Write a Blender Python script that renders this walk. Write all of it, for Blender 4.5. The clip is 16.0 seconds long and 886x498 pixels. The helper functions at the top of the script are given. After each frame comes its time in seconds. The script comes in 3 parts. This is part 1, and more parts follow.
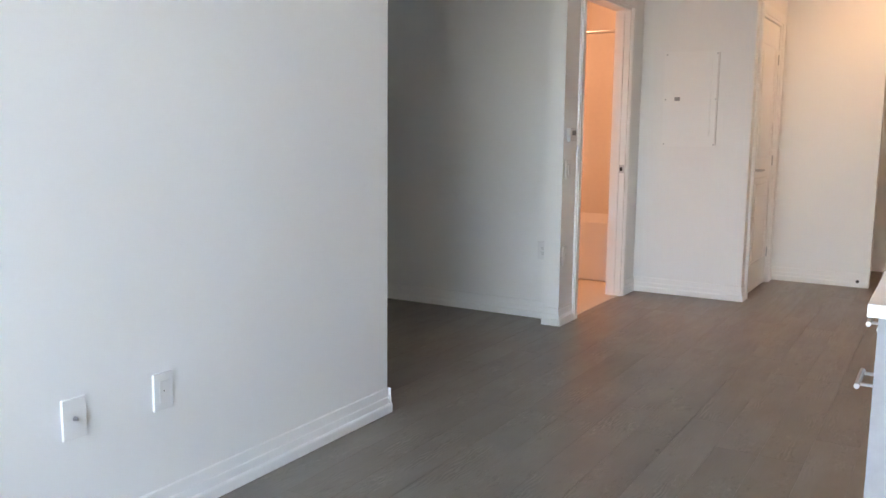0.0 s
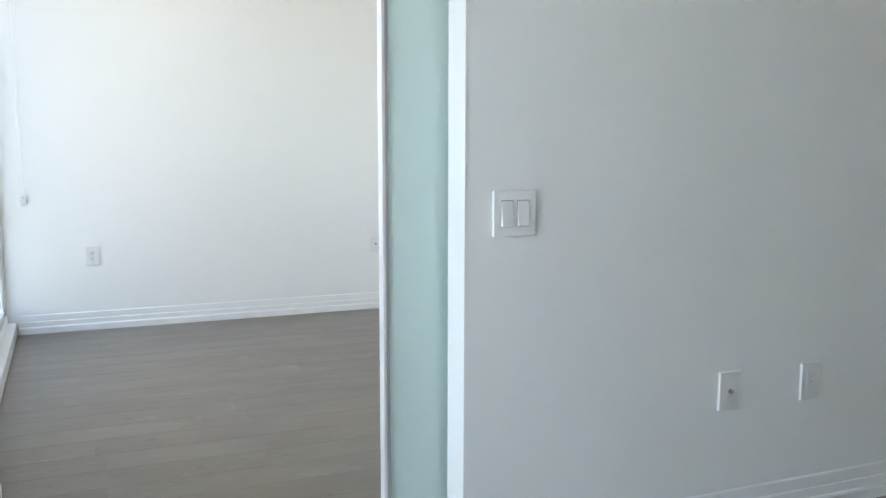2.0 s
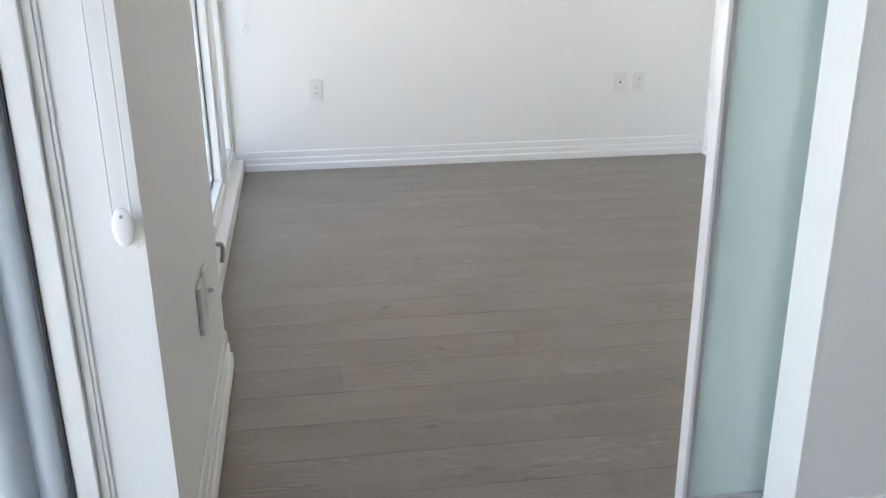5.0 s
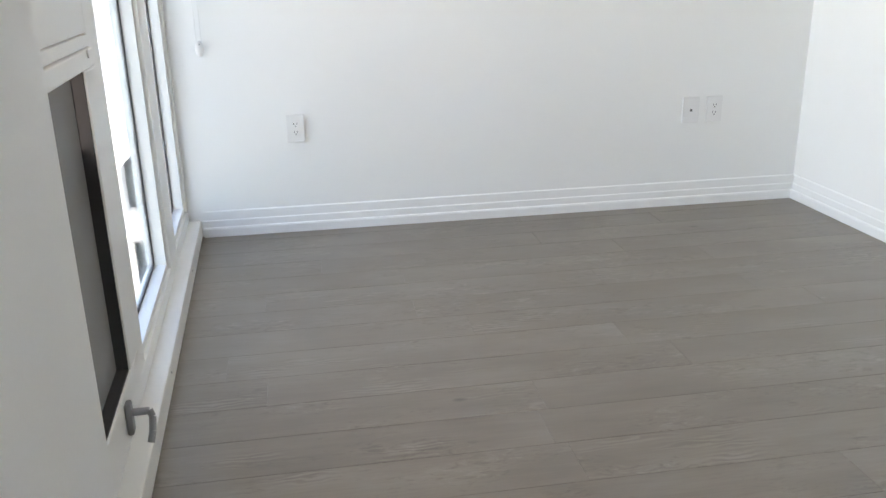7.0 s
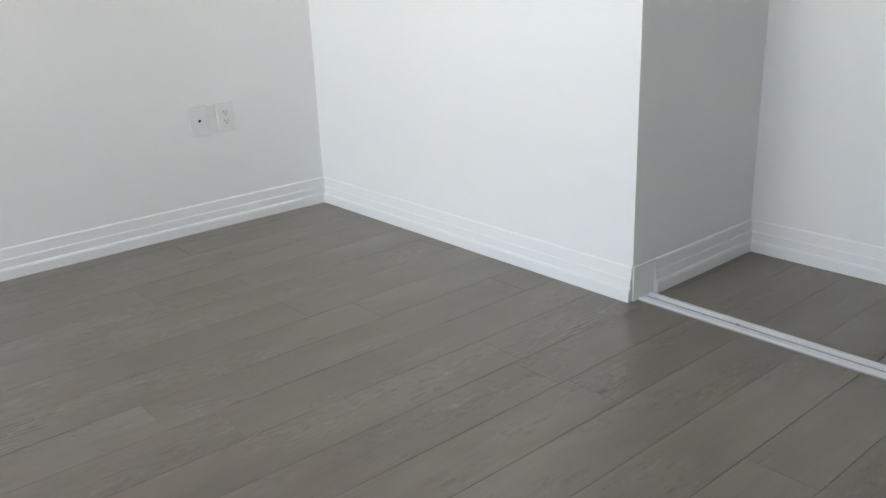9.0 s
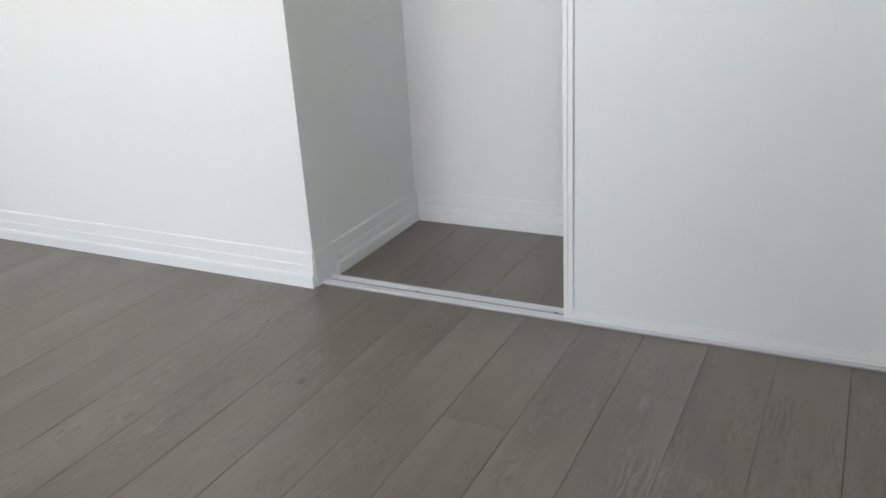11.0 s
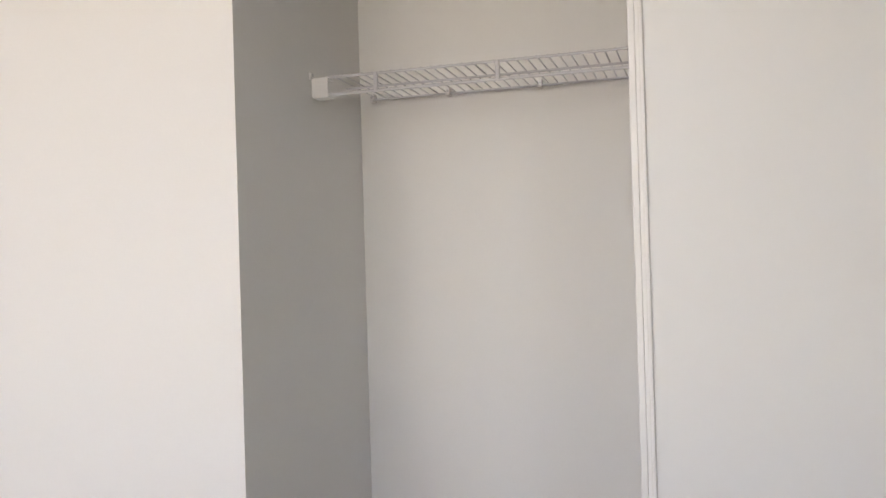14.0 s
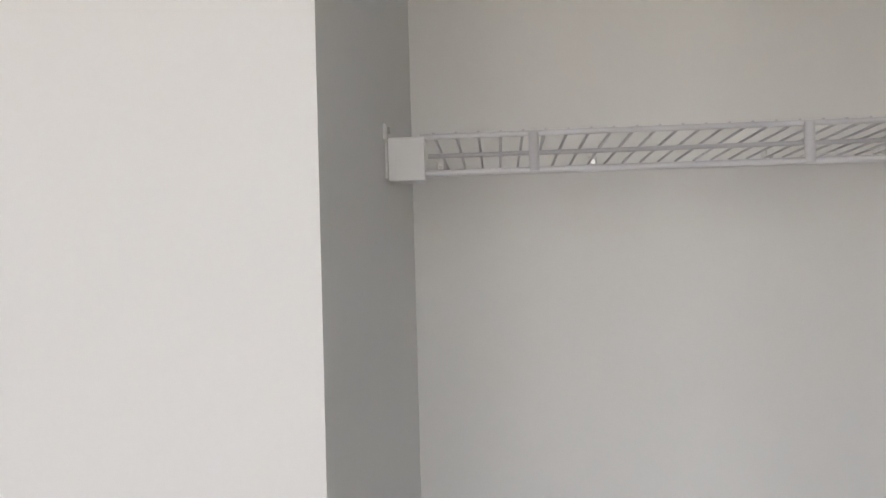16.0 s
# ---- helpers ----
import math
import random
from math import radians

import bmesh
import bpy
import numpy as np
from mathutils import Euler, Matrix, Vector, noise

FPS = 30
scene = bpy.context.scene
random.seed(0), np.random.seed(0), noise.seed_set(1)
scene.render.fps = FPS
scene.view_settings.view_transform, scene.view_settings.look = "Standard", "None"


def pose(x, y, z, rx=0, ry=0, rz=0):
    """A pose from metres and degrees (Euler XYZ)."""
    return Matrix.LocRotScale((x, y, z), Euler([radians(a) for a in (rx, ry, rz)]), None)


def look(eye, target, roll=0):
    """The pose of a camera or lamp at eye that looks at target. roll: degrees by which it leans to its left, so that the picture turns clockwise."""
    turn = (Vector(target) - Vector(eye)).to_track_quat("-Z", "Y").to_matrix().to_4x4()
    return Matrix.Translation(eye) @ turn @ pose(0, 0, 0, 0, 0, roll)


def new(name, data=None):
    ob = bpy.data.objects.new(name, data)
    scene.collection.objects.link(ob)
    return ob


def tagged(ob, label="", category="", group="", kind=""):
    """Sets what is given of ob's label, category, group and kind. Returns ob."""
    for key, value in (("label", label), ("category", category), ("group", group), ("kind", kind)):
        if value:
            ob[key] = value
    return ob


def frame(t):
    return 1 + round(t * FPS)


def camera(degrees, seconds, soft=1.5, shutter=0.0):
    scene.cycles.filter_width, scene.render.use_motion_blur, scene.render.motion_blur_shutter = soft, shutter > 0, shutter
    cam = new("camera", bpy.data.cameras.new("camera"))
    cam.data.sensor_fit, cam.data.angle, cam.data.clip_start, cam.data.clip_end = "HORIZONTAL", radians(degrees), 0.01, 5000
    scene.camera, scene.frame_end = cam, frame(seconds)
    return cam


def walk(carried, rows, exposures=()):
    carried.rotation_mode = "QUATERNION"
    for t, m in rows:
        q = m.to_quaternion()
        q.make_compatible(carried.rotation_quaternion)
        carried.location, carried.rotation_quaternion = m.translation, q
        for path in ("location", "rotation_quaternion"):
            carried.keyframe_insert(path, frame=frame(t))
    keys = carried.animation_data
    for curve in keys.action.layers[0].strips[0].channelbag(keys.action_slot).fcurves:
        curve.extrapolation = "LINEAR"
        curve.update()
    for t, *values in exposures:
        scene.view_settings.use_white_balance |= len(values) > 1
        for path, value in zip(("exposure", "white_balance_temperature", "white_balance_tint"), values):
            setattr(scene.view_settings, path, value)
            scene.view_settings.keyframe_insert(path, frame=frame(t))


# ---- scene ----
cam = camera(55.3, 16.0)
PATH = [
    (0, (0.921, -2.041, 1.234), (2.62, -1.024, 0.953), 0.6),
    (0.5, (0.84, -2.011, 1.206), (2.36, -0.739, 0.938), 0.3),
    (1, (0.751, -1.99, 1.202), (2.007, -0.457, 0.936), 0.3),
    (1.5, (0.72, -2.028, 1.19), (1.658, -0.282, 0.929), 0.3),
    (2, (0.65, -1.957, 1.174), (1.378, -0.113, 0.91), 0.1),
    (2.5, (0.604, -1.967, 1.161), (1.103, -0.048, 0.896), 0.0),
    (3, (0.577, -1.975, 1.159), (0.931, -0.03, 0.855), -0.1),
    (3.2, (0.578, -1.965, 1.156), (0.889, -0.021, 0.802), -0.2),
    (5.3, (0.597, -1.148, 1.158), (0.838, 0.725, 0.499), -0.8),
    (5.5, (0.597, -1.015, 1.172), (0.829, 0.859, 0.514), -0.9),
    (6, (0.574, -0.654, 1.169), (0.807, 1.221, 0.514), -1.0),
    (6.5, (0.573, -0.344, 1.141), (0.808, 1.532, 0.49), -1.0),
    (7, (0.57, -0.092, 1.117), (0.875, 1.777, 0.472), -1.2),
    (7.5, (0.569, 0.116, 1.119), (1.15, 1.917, 0.472), -1.5),
    (8, (0.704, 0.251, 1.112), (1.496, 1.962, 0.443), -1.8),
    (8.5, (0.864, 0.284, 1.037), (1.83, 1.909, 0.384), -2.5),
    (9, (0.89, 0.364, 1.029), (2.108, 1.81, 0.375), -2.3),
    (9.5, (0.886, 0.395, 1.034), (2.292, 1.649, 0.365), -2.5),
    (10, (0.889, 0.382, 1.038), (2.405, 1.495, 0.356), -2.7),
    (12.3, (0.929, 0.36, 1.048), (2.689, 0.988, 0.335), -2.9),
    (12.5, (0.917, 0.38, 1.048), (2.692, 1.005, 0.372), -2.7),
    (13, (0.976, 0.476, 1.109), (2.813, 1.104, 0.63), -2.5),
    (13.5, (1.149, 0.677, 1.14), (3.048, 1.278, 0.962), -1.8),
    (14, (1.339, 0.912, 1.244), (3.248, 1.508, 1.258), -1.7),
    (14.5, (1.508, 1.123, 1.384), (3.437, 1.65, 1.418), -1.8),
    (15, (1.793, 1.292, 1.468), (3.727, 1.799, 1.52), -1.5),
    (15.5, (2.04, 1.517, 1.502), (3.993, 1.95, 1.541), -1.6),
    (16, (2.293, 1.71, 1.542), (4.288, 1.839, 1.584), -1.6),
]
EXPOSURES = [(0.0, 5.66, 7550, 23), (0.5, 5.73, 7550, 21), (1.0, 5.42, 7450, 20), (1.5, 4.98, 7600, 19),
             (2.0, 4.7, 7750, 18), (2.5, 4.6, 8050, 20), (3.0, 4.54, 8250, 22), (5.5, 4.66, 8300, 23),
             (7.0, 4.66, 8250, 22), (8.0, 4.43, 8200, 21), (10.0, 4.42, 8450, 23), (12.5, 4.6, 8600, 23),
             (13.0, 4.42, 8850, 27), (13.5, 4.24, 9300, 30), (14.5, 4.14, 9200, 32), (16.0, 3.98, 8450, 29)]
walk(cam, [(t, look(eye, target, roll)) for t, eye, target, roll in PATH], EXPOSURES)

# ---- world, sun, lights ----
world = bpy.data.worlds.new("sky")
scene.world = world
world.use_nodes = True
_nt = world.node_tree
_sky = _nt.nodes.new("ShaderNodeTexSky")
_sky.sky_type = "NISHITA"
_sky.sun_disc = False
_sky.sun_elevation = radians(38)
_sky.sun_rotation = radians(115)
_nt.links.new(_sky.outputs[0], _nt.nodes["Background"].inputs[0])
_nt.nodes["Background"].inputs[1].default_value = 0.15


def lamp(name, kind, m, energy, color, size=(1, 1)):
    d = bpy.data.lights.new(name, kind)
    d.energy, d.color = energy, color
    if kind == "AREA":
        d.shape, d.size, d.size_y = "RECTANGLE", size[0], size[1]
    o = new(name, d)
    o.matrix_world = m
    return o


sun = lamp("sun", "SUN", look((0, 0, 0), (-0.72, 0.34, -0.62)), 2.0, (1, 0.95, 0.88))
sun.data.angle = radians(0.5)
# daylight in the two window openings
lamp("window_light_living", "AREA", pose(0.215, -1.15, 1.4, 0, -90, 2.18), 0.115, (0.93, 0.96, 1.0), (2.1, 1.4))
lamp("window_light_bedroom", "AREA", pose(0.1, 1.85, 1.6, 0, -90, 2.18), 0.80, (0.94, 0.97, 1.0), (1.7, 1.5))
# warm ceiling lamps of the bathroom and the hall
lamp("bathroom_bulb", "AREA", pose(7.0, 0.9, 2.5), 0.38, (1.0, 0.50, 0.28), (0.3, 0.3))
lamp("hall_bulb", "AREA", pose(7.8, -1.6, 2.5), 0.13, (1.0, 0.62, 0.32), (0.3, 0.3))


# ---- materials ----
def material(name, color, rough=0.5, metal=0.0, grain=0.0, scale=60.0, bump=0.0, spec=None):
    m = bpy.data.materials.new(name)
    m.use_nodes = True
    nt = m.node_tree
    b = nt.nodes["Principled BSDF"]
    b.inputs["Base Color"].default_value = (*color, 1)
    b.inputs["Roughness"].default_value = rough
    b.inputs["Metallic"].default_value = metal
    if spec is not None:
        b.inputs["Specular IOR Level"].default_value = spec
    if grain or bump:
        geo = nt.nodes.new("ShaderNodeNewGeometry")
        n1 = nt.nodes.new("ShaderNodeTexNoise")
        n1.inputs["Scale"].default_value = scale
        n1.inputs["Detail"].default_value = 4
        n2 = nt.nodes.new("ShaderNodeTexNoise")
        n2.inputs["Scale"].default_value = 1.7
        n2.inputs["Detail"].default_value = 3
        for n in (n1, n2):
            nt.links.new(geo.outputs["Position"], n.inputs["Vector"])
        if grain:
            add = nt.nodes.new("ShaderNodeMath")
            add.operation = "ADD"
            nt.links.new(n1.outputs["Fac"], add.inputs[0])
            nt.links.new(n2.outputs["Fac"], add.inputs[1])
            ramp = nt.nodes.new("ShaderNodeMapRange")
            ramp.inputs["From Min"].default_value, ramp.inputs["From Max"].default_value = 0.6, 1.4
            ramp.inputs["To Min"].default_value, ramp.inputs["To Max"].default_value = 1 - grain, 1 + grain
            nt.links.new(add.outputs[0], ramp.inputs["Value"])
            mul = nt.nodes.new("ShaderNodeVectorMath")
            mul.operation = "SCALE"
            mul.inputs[0].default_value = color
            nt.links.new(ramp.outputs["Result"], mul.inputs["Scale"])
            nt.links.new(mul.outputs[0], b.inputs["Base Color"])
        if bump:
            bp = nt.nodes.new("ShaderNodeBump")
            bp.inputs["Strength"].default_value = bump
            bp.inputs["Distance"].default_value = 0.001
            nt.links.new(n1.outputs["Fac"], bp.inputs["Height"])
            nt.links.new(bp.outputs[0], b.inputs["Normal"])
    return m


def laminate_material():
    """Grey-brown oak print: long grain, arched figure, limed streaks and knots; each plank shifted."""
    m = bpy.data.materials.new("oak_laminate")
    m.use_nodes = True
    nt = m.node_tree
    b = nt.nodes["Principled BSDF"]

    def node(kind, **values):
        n = nt.nodes.new(kind)
        for k, v in values.items():
            n.inputs[k.replace("_", " ")].default_value = v
        return n

    geo = node("ShaderNodeNewGeometry")
    info = node("ShaderNodeObjectInfo")
    shift = node("ShaderNodeCombineXYZ")
    for k, f in ((0, 37.0), (1, 53.0), (2, 19.0)):
        mm = node("ShaderNodeMath")
        mm.operation = "MULTIPLY"
        mm.inputs[1].default_value = f
        nt.links.new(info.outputs["Random"], mm.inputs[0])
        nt.links.new(mm.outputs[0], shift.inputs[k])
    add = node("ShaderNodeVectorMath")
    nt.links.new(geo.outputs["Position"], add.inputs[0])
    nt.links.new(shift.outputs[0], add.inputs[1])

    def stretched(sx, sy):
        mp = node("ShaderNodeMapping")
        mp.inputs["Scale"].default_value = (sx, sy, 1)
        nt.links.new(add.outputs[0], mp.inputs["Vector"])
        return mp.outputs[0]

    def noise_tex(vec, scale, detail, rough=0.55, dist=0.0):
        n = node("ShaderNodeTexNoise", Scale=scale, Detail=detail, Roughness=rough, Distortion=dist)
        nt.links.new(vec, n.inputs["Vector"])
        return n.outputs["Fac"]

    fine = noise_tex(stretched(3.0, 70.0), 3.0, 6, 0.65)
    streak = noise_tex(stretched(1.2, 11.0), 2.2, 5, 0.6, 0.6)
    cloud = noise_tex(stretched(1.6, 3.2), 1.4, 3)
    wave = nt.nodes.new("ShaderNodeTexWave")
    wave.wave_type, wave.bands_direction = "BANDS", "Y"
    for k, v in (("Scale", 6.0), ("Distortion", 9.0), ("Detail", 3.0), ("Detail Scale", 1.6)):
        wave.inputs[k].default_value = v
    nt.links.new(stretched(1.1, 3.4), wave.inputs["Vector"])
    figure_mask = noise_tex(stretched(1.7, 5.0), 1.3, 2)

    def remap(value, a, z, lo, hi):
        n = node("ShaderNodeMapRange")
        for k, v in (("From Min", a), ("From Max", z), ("To Min", lo), ("To Max", hi)):
            n.inputs[k].default_value = v
        nt.links.new(value, n.inputs["Value"])
        return n.outputs["Result"]

    def mth(op, a, c):
        n = node("ShaderNodeMath")
        n.operation = op
        for k, v in ((0, a), (1, c)):
            if isinstance(v, float):
                n.inputs[k].default_value = v
            else:
                nt.links.new(v, n.inputs[k])
        return n.outputs[0]

    figure = mth("MULTIPLY", remap(wave.outputs["Fac"], 0, 1, -1, 1), remap(figure_mask, 0.58, 0.70, 0.0, 0.14))
    total = mth("ADD", remap(fine, 0.3, 0.7, -0.036, 0.036), remap(streak, 0.3, 0.72, -0.05, 0.075))
    total = mth("ADD", total, remap(cloud, 0.3, 0.7, -0.10, 0.10))
    total = mth("ADD", total, figure)
    fleck = noise_tex(stretched(8.0, 24.0), 2.4, 5, 0.62, 1.4)
    patch = noise_tex(stretched(2.2, 6.0), 1.1, 2)
    total = mth("ADD", total, mth("MULTIPLY", remap(fleck, 0.54, 0.68, 0.0, 0.22), remap(patch, 0.52, 0.64, 0.0, 1.0)))
    total = mth("ADD", total, mth("MULTIPLY", remap(fleck, 0.46, 0.32, 0.0, -0.20), remap(patch, 0.46, 0.58, 0.0, 1.0)))
    total = mth("ADD", total, remap(info.outputs["Random"], 0, 1, -0.022, 0.022))
    ramp = nt.nodes.new("ShaderNodeValToRGB")
    e = ramp.color_ramp.elements
    e[0].position, e[0].color = 0.1, (0.114, 0.094, 0.076, 1)
    e[1].position, e[1].color = 0.9, (0.318, 0.284, 0.246, 1)
    mid = e.new(0.5)
    mid.color = (0.203, 0.174, 0.146, 1)
    nt.links.new(mth("ADD", total, 0.5), ramp.inputs[0])
    knots = nt.nodes.new("ShaderNodeTexVoronoi")
    knots.inputs["Scale"].default_value = 1.5
    nt.links.new(stretched(1.3, 2.6), knots.inputs["Vector"])
    dark = nt.nodes.new("ShaderNodeMix")
    dark.data_type = "RGBA"
    nt.links.new(remap(knots.outputs["Distance"], 0.015, 0.05, 0.55, 0.0), dark.inputs["Factor"])
    nt.links.new(ramp.outputs[0], dark.inputs[6])
    dark.inputs[7].default_value = (0.07, 0.056, 0.045, 1)
    nt.links.new(dark.outputs[2], b.inputs["Base Color"])
    nt.links.new(remap(streak, 0.3, 0.7, 0.30, 0.42), b.inputs["Roughness"])
    b.inputs["Specular IOR Level"].default_value = 0.5
    bp = node("ShaderNodeBump")
    bp.inputs["Strength"].default_value = 0.08
    bp.inputs["Distance"].default_value = 0.0004
    nt.links.new(mth("ADD", fine, figure), bp.inputs["Height"])
    nt.links.new(bp.outputs[0], b.inputs["Normal"])
    return m


def glass_material():
    m = bpy.data.materials.new("window_glass")
    m.use_nodes = True
    nt = m.node_tree
    nt.nodes.remove(nt.nodes["Principled BSDF"])
    tr = nt.nodes.new("ShaderNodeBsdfTransparent")
    tr.inputs[0].default_value = (0.52, 0.555, 0.56, 1)
    gl = nt.nodes.new("ShaderNodeBsdfGlossy")
    gl.inputs["Roughness"].default_value = 0.0
    lw = nt.nodes.new("ShaderNodeLayerWeight")
    pw = nt.nodes.new("ShaderNodeMath")
    pw.operation, pw.inputs[1].default_value = "POWER", 5.0
    nt.links.new(lw.outputs["Facing"], pw.inputs[0])
    fr = nt.nodes.new("ShaderNodeMath")
    fr.operation = "MULTIPLY_ADD"
    fr.inputs[1].default_value, fr.inputs[2].default_value = 0.5, 0.03
    nt.links.new(pw.outputs[0], fr.inputs[0])
    mix = nt.nodes.new("ShaderNodeMixShader")
    nt.links.new(fr.outputs[0], mix.inputs[0])
    nt.links.new(tr.outputs[0], mix.inputs[1])
    nt.links.new(gl.outputs[0], mix.inputs[2])
    nt.links.new(mix.outputs[0], nt.nodes["Material Output"].inputs["Surface"])
    return m


def screen_material():
    m = bpy.data.materials.new("insect_screen")
    m.use_nodes = True
    nt = m.node_tree
    b = nt.nodes["Principled BSDF"]
    b.inputs["Base Color"].default_value = (0.24, 0.235, 0.23, 1)
    b.inputs["Roughness"].default_value = 0.8
    b.inputs["Alpha"].default_value = 0.84
    return m


def frosted_material():
    m = bpy.data.materials.new("frosted_glass")
    m.use_nodes = True
    b = m.node_tree.nodes["Principled BSDF"]
    b.inputs["Base Color"].default_value = (0.72, 0.87, 0.84, 1)
    b.inputs["Roughness"].default_value = 0.55
    b.inputs["Transmission Weight"].default_value = 0.38
    b.inputs["Coat Weight"].default_value = 1.0
    b.inputs["Coat Roughness"].default_value = 0.012
    return m


def lit_material(name, color, strength):
    m = bpy.data.materials.new(name)
    m.use_nodes = True
    b = m.node_tree.nodes["Principled BSDF"]
    b.inputs["Emission Color"].default_value = (*color, 1)
    b.inputs["Emission Strength"].default_value = strength
    return m


WALL = material("wall_paint", (0.85, 0.85, 0.84), 0.6, grain=0.012, scale=220, bump=0.12)
CEIL = material("ceiling_paint", (0.85, 0.85, 0.84), 0.8, grain=0.02, scale=120, bump=0.3)
TRIM = material("trim_paint", (0.87, 0.87, 0.86), 0.38, grain=0.01, scale=90, bump=0.05)
PVC = material("window_frame_white", (0.82, 0.82, 0.80), 0.32, grain=0.01, scale=40)
PLASTIC = material("plate_plastic", (0.79, 0.785, 0.78), 0.32)
PANELWHITE = material("door_panel_white", (0.82, 0.83, 0.83), 0.42, grain=0.008, scale=30)
WHITEALU = material("white_aluminium", (0.70, 0.69, 0.69), 0.4, 0.1, grain=0.02, scale=80)
ALU = material("brushed_aluminium", (0.62, 0.62, 0.63), 0.35, 0.9, grain=0.03, scale=150)
WIRE = material("white_coated_wire", (0.63, 0.63, 0.65), 0.35)
TRACK_SHADED = material("track_grey_shaded", (0.44, 0.45, 0.46), 0.4, 0.2)
TRACKWHITE = material("white_track", (0.78, 0.78, 0.79), 0.35)
STEEL = material("satin_steel", (0.55, 0.55, 0.56), 0.3, 1.0)
GREYMETAL = material("grey_handle_metal", (0.30, 0.31, 0.32), 0.38, 0.7)
DARK = material("dark_slot", (0.02, 0.02, 0.02), 0.6)
MAUVE = material("mauve_grey_seal", (0.40, 0.37, 0.385), 0.45)
RECESS_SHADE = material("recess_shade_grey", (0.62, 0.61, 0.60), 0.5)
RUBBER = material("black_gasket", (0.02, 0.02, 0.022), 0.6)
CORD = material("white_cord", (0.80, 0.80, 0.79), 0.7)
LAMINATE = laminate_material()
JOINT = material("joint_dark", (0.055, 0.047, 0.04), 0.8, grain=0.1)
CABINET = material("grey_woodgrain_cabinet", (0.30, 0.30, 0.32), 0.45, grain=0.12, scale=35)
COUNTER = material("white_quartz", (0.80, 0.78, 0.75), 0.18, grain=0.03, scale=160)
TILE = material("bath_tile", (0.72, 0.66, 0.60), 0.25, grain=0.03, scale=30)
TUB = material("tub_acrylic", (0.82, 0.80, 0.78), 0.15)
GLASS = glass_material()
SCREEN = screen_material()
FROST = frosted_material()
CONCRETE = material("pale_concrete", (0.50, 0.51, 0.53), 0.8, grain=0.08, scale=8, bump=0.2)
FACADE = material("white_facade", (0.44, 0.45, 0.46), 0.6, grain=0.04, scale=6)
GREYFRAME = material("grey_facade_frame", (0.22, 0.23, 0.25), 0.5, grain=0.05, scale=10)
PILASTER = material("pale_blue_grey_metal", (0.44, 0.48, 0.52), 0.45, grain=0.05, scale=5)
PAVING = material("city_paving", (0.26, 0.25, 0.235), 0.9, grain=0.15, scale=0.3)
GRASS = material("lawn", (0.16, 0.19, 0.055), 0.9, grain=0.3, scale=3)
LEAF = material("leaves", (0.055, 0.085, 0.03), 0.7, grain=0.35, scale=2)
BARK = material("bark", (0.12, 0.09, 0.07), 0.9, grain=0.2, scale=15)


# ---- builders ----
def part(name, bm, mat, parent=None, label=""):
    """Links a bmesh as one mesh object, under a thing or part when one is given."""
    me = bpy.data.meshes.new(name)
    bm.to_mesh(me)
    bm.free()
    me.materials.append(mat)
    ob = new(name, me)
    if parent is not None:
        ob.parent = parent
    return tagged(ob, label=label)


def thing(name, m, label, category, group=""):
    ob = new(name)
    ob.matrix_world = m
    ob.empty_display_size = 0.05
    return tagged(ob, label=label, category=category, group=group)


def add_box(bm, x0, x1, y0, y1, z0, z1, bevel=0.0):
    r = bmesh.ops.create_cube(bm, size=1, matrix=Matrix.Translation(((x0 + x1) / 2, (y0 + y1) / 2, (z0 + z1) / 2)) @ Matrix.Diagonal((abs(x1 - x0), abs(y1 - y0), abs(z1 - z0), 1)))
    if bevel:
        edges = list({e for v in r["verts"] for e in v.link_edges})
        bmesh.ops.bevel(bm, geom=edges, offset=bevel, segments=2, profile=0.5, affect="EDGES")


def box(x0, x1, y0, y1, z0, z1, bevel=0.0):
    bm = bmesh.new()
    add_box(bm, x0, x1, y0, y1, z0, z1, bevel)
    return bm


def many(specs, bevel=0.0):
    bm = bmesh.new()
    for s in specs:
        add_box(bm, *s, bevel)
    return bm


def rod(bm, a, b, r, n=8):
    a, b = Vector(a), Vector(b)
    d = b - a
    m = Matrix.Translation((a + b) / 2) @ d.to_track_quat("Z", "Y").to_matrix().to_4x4()
    bmesh.ops.create_cone(bm, cap_ends=True, segments=n, radius1=r, radius2=r, depth=d.length, matrix=m)


def disc(bm, centre, axis, r, depth, n=20):
    rod(bm, Vector(centre) - Vector(axis) * depth / 2, Vector(centre) + Vector(axis) * depth / 2, r, n)


def tube(bm, pts, r, n=8):
    for a, b in zip(pts, pts[1:]):
        rod(bm, a, b, r, n)


def prism(profile, length):
    """A profile in (out, up) drawn along +x from 0 to length; out is towards -y."""
    bm = bmesh.new()
    rings = []
    for x in (0, length):
        rings.append([bm.verts.new((x, -o, u)) for o, u in profile])
    k = len(profile)
    for i in range(k):
        j = (i + 1) % k
        bm.faces.new((rings[0][i], rings[0][j], rings[1][j], rings[1][i]))
    bm.faces.new(rings[0][::-1])
    bm.faces.new(rings[1])
    bmesh.ops.recalc_face_normals(bm, faces=bm.faces)
    return bm


def structure(name, bm, mat):
    return tagged(part(name, bm, mat), kind="structure")


BASE = [(0, 0), (0.018, 0), (0.018, 0.034), (0.015, 0.041), (0.010, 0.042), (0.010, 0.069), (0.0085, 0.0725), (0.006, 0.073), (0.006, 0.109), (0.003, 0.113), (0, 0.113)]


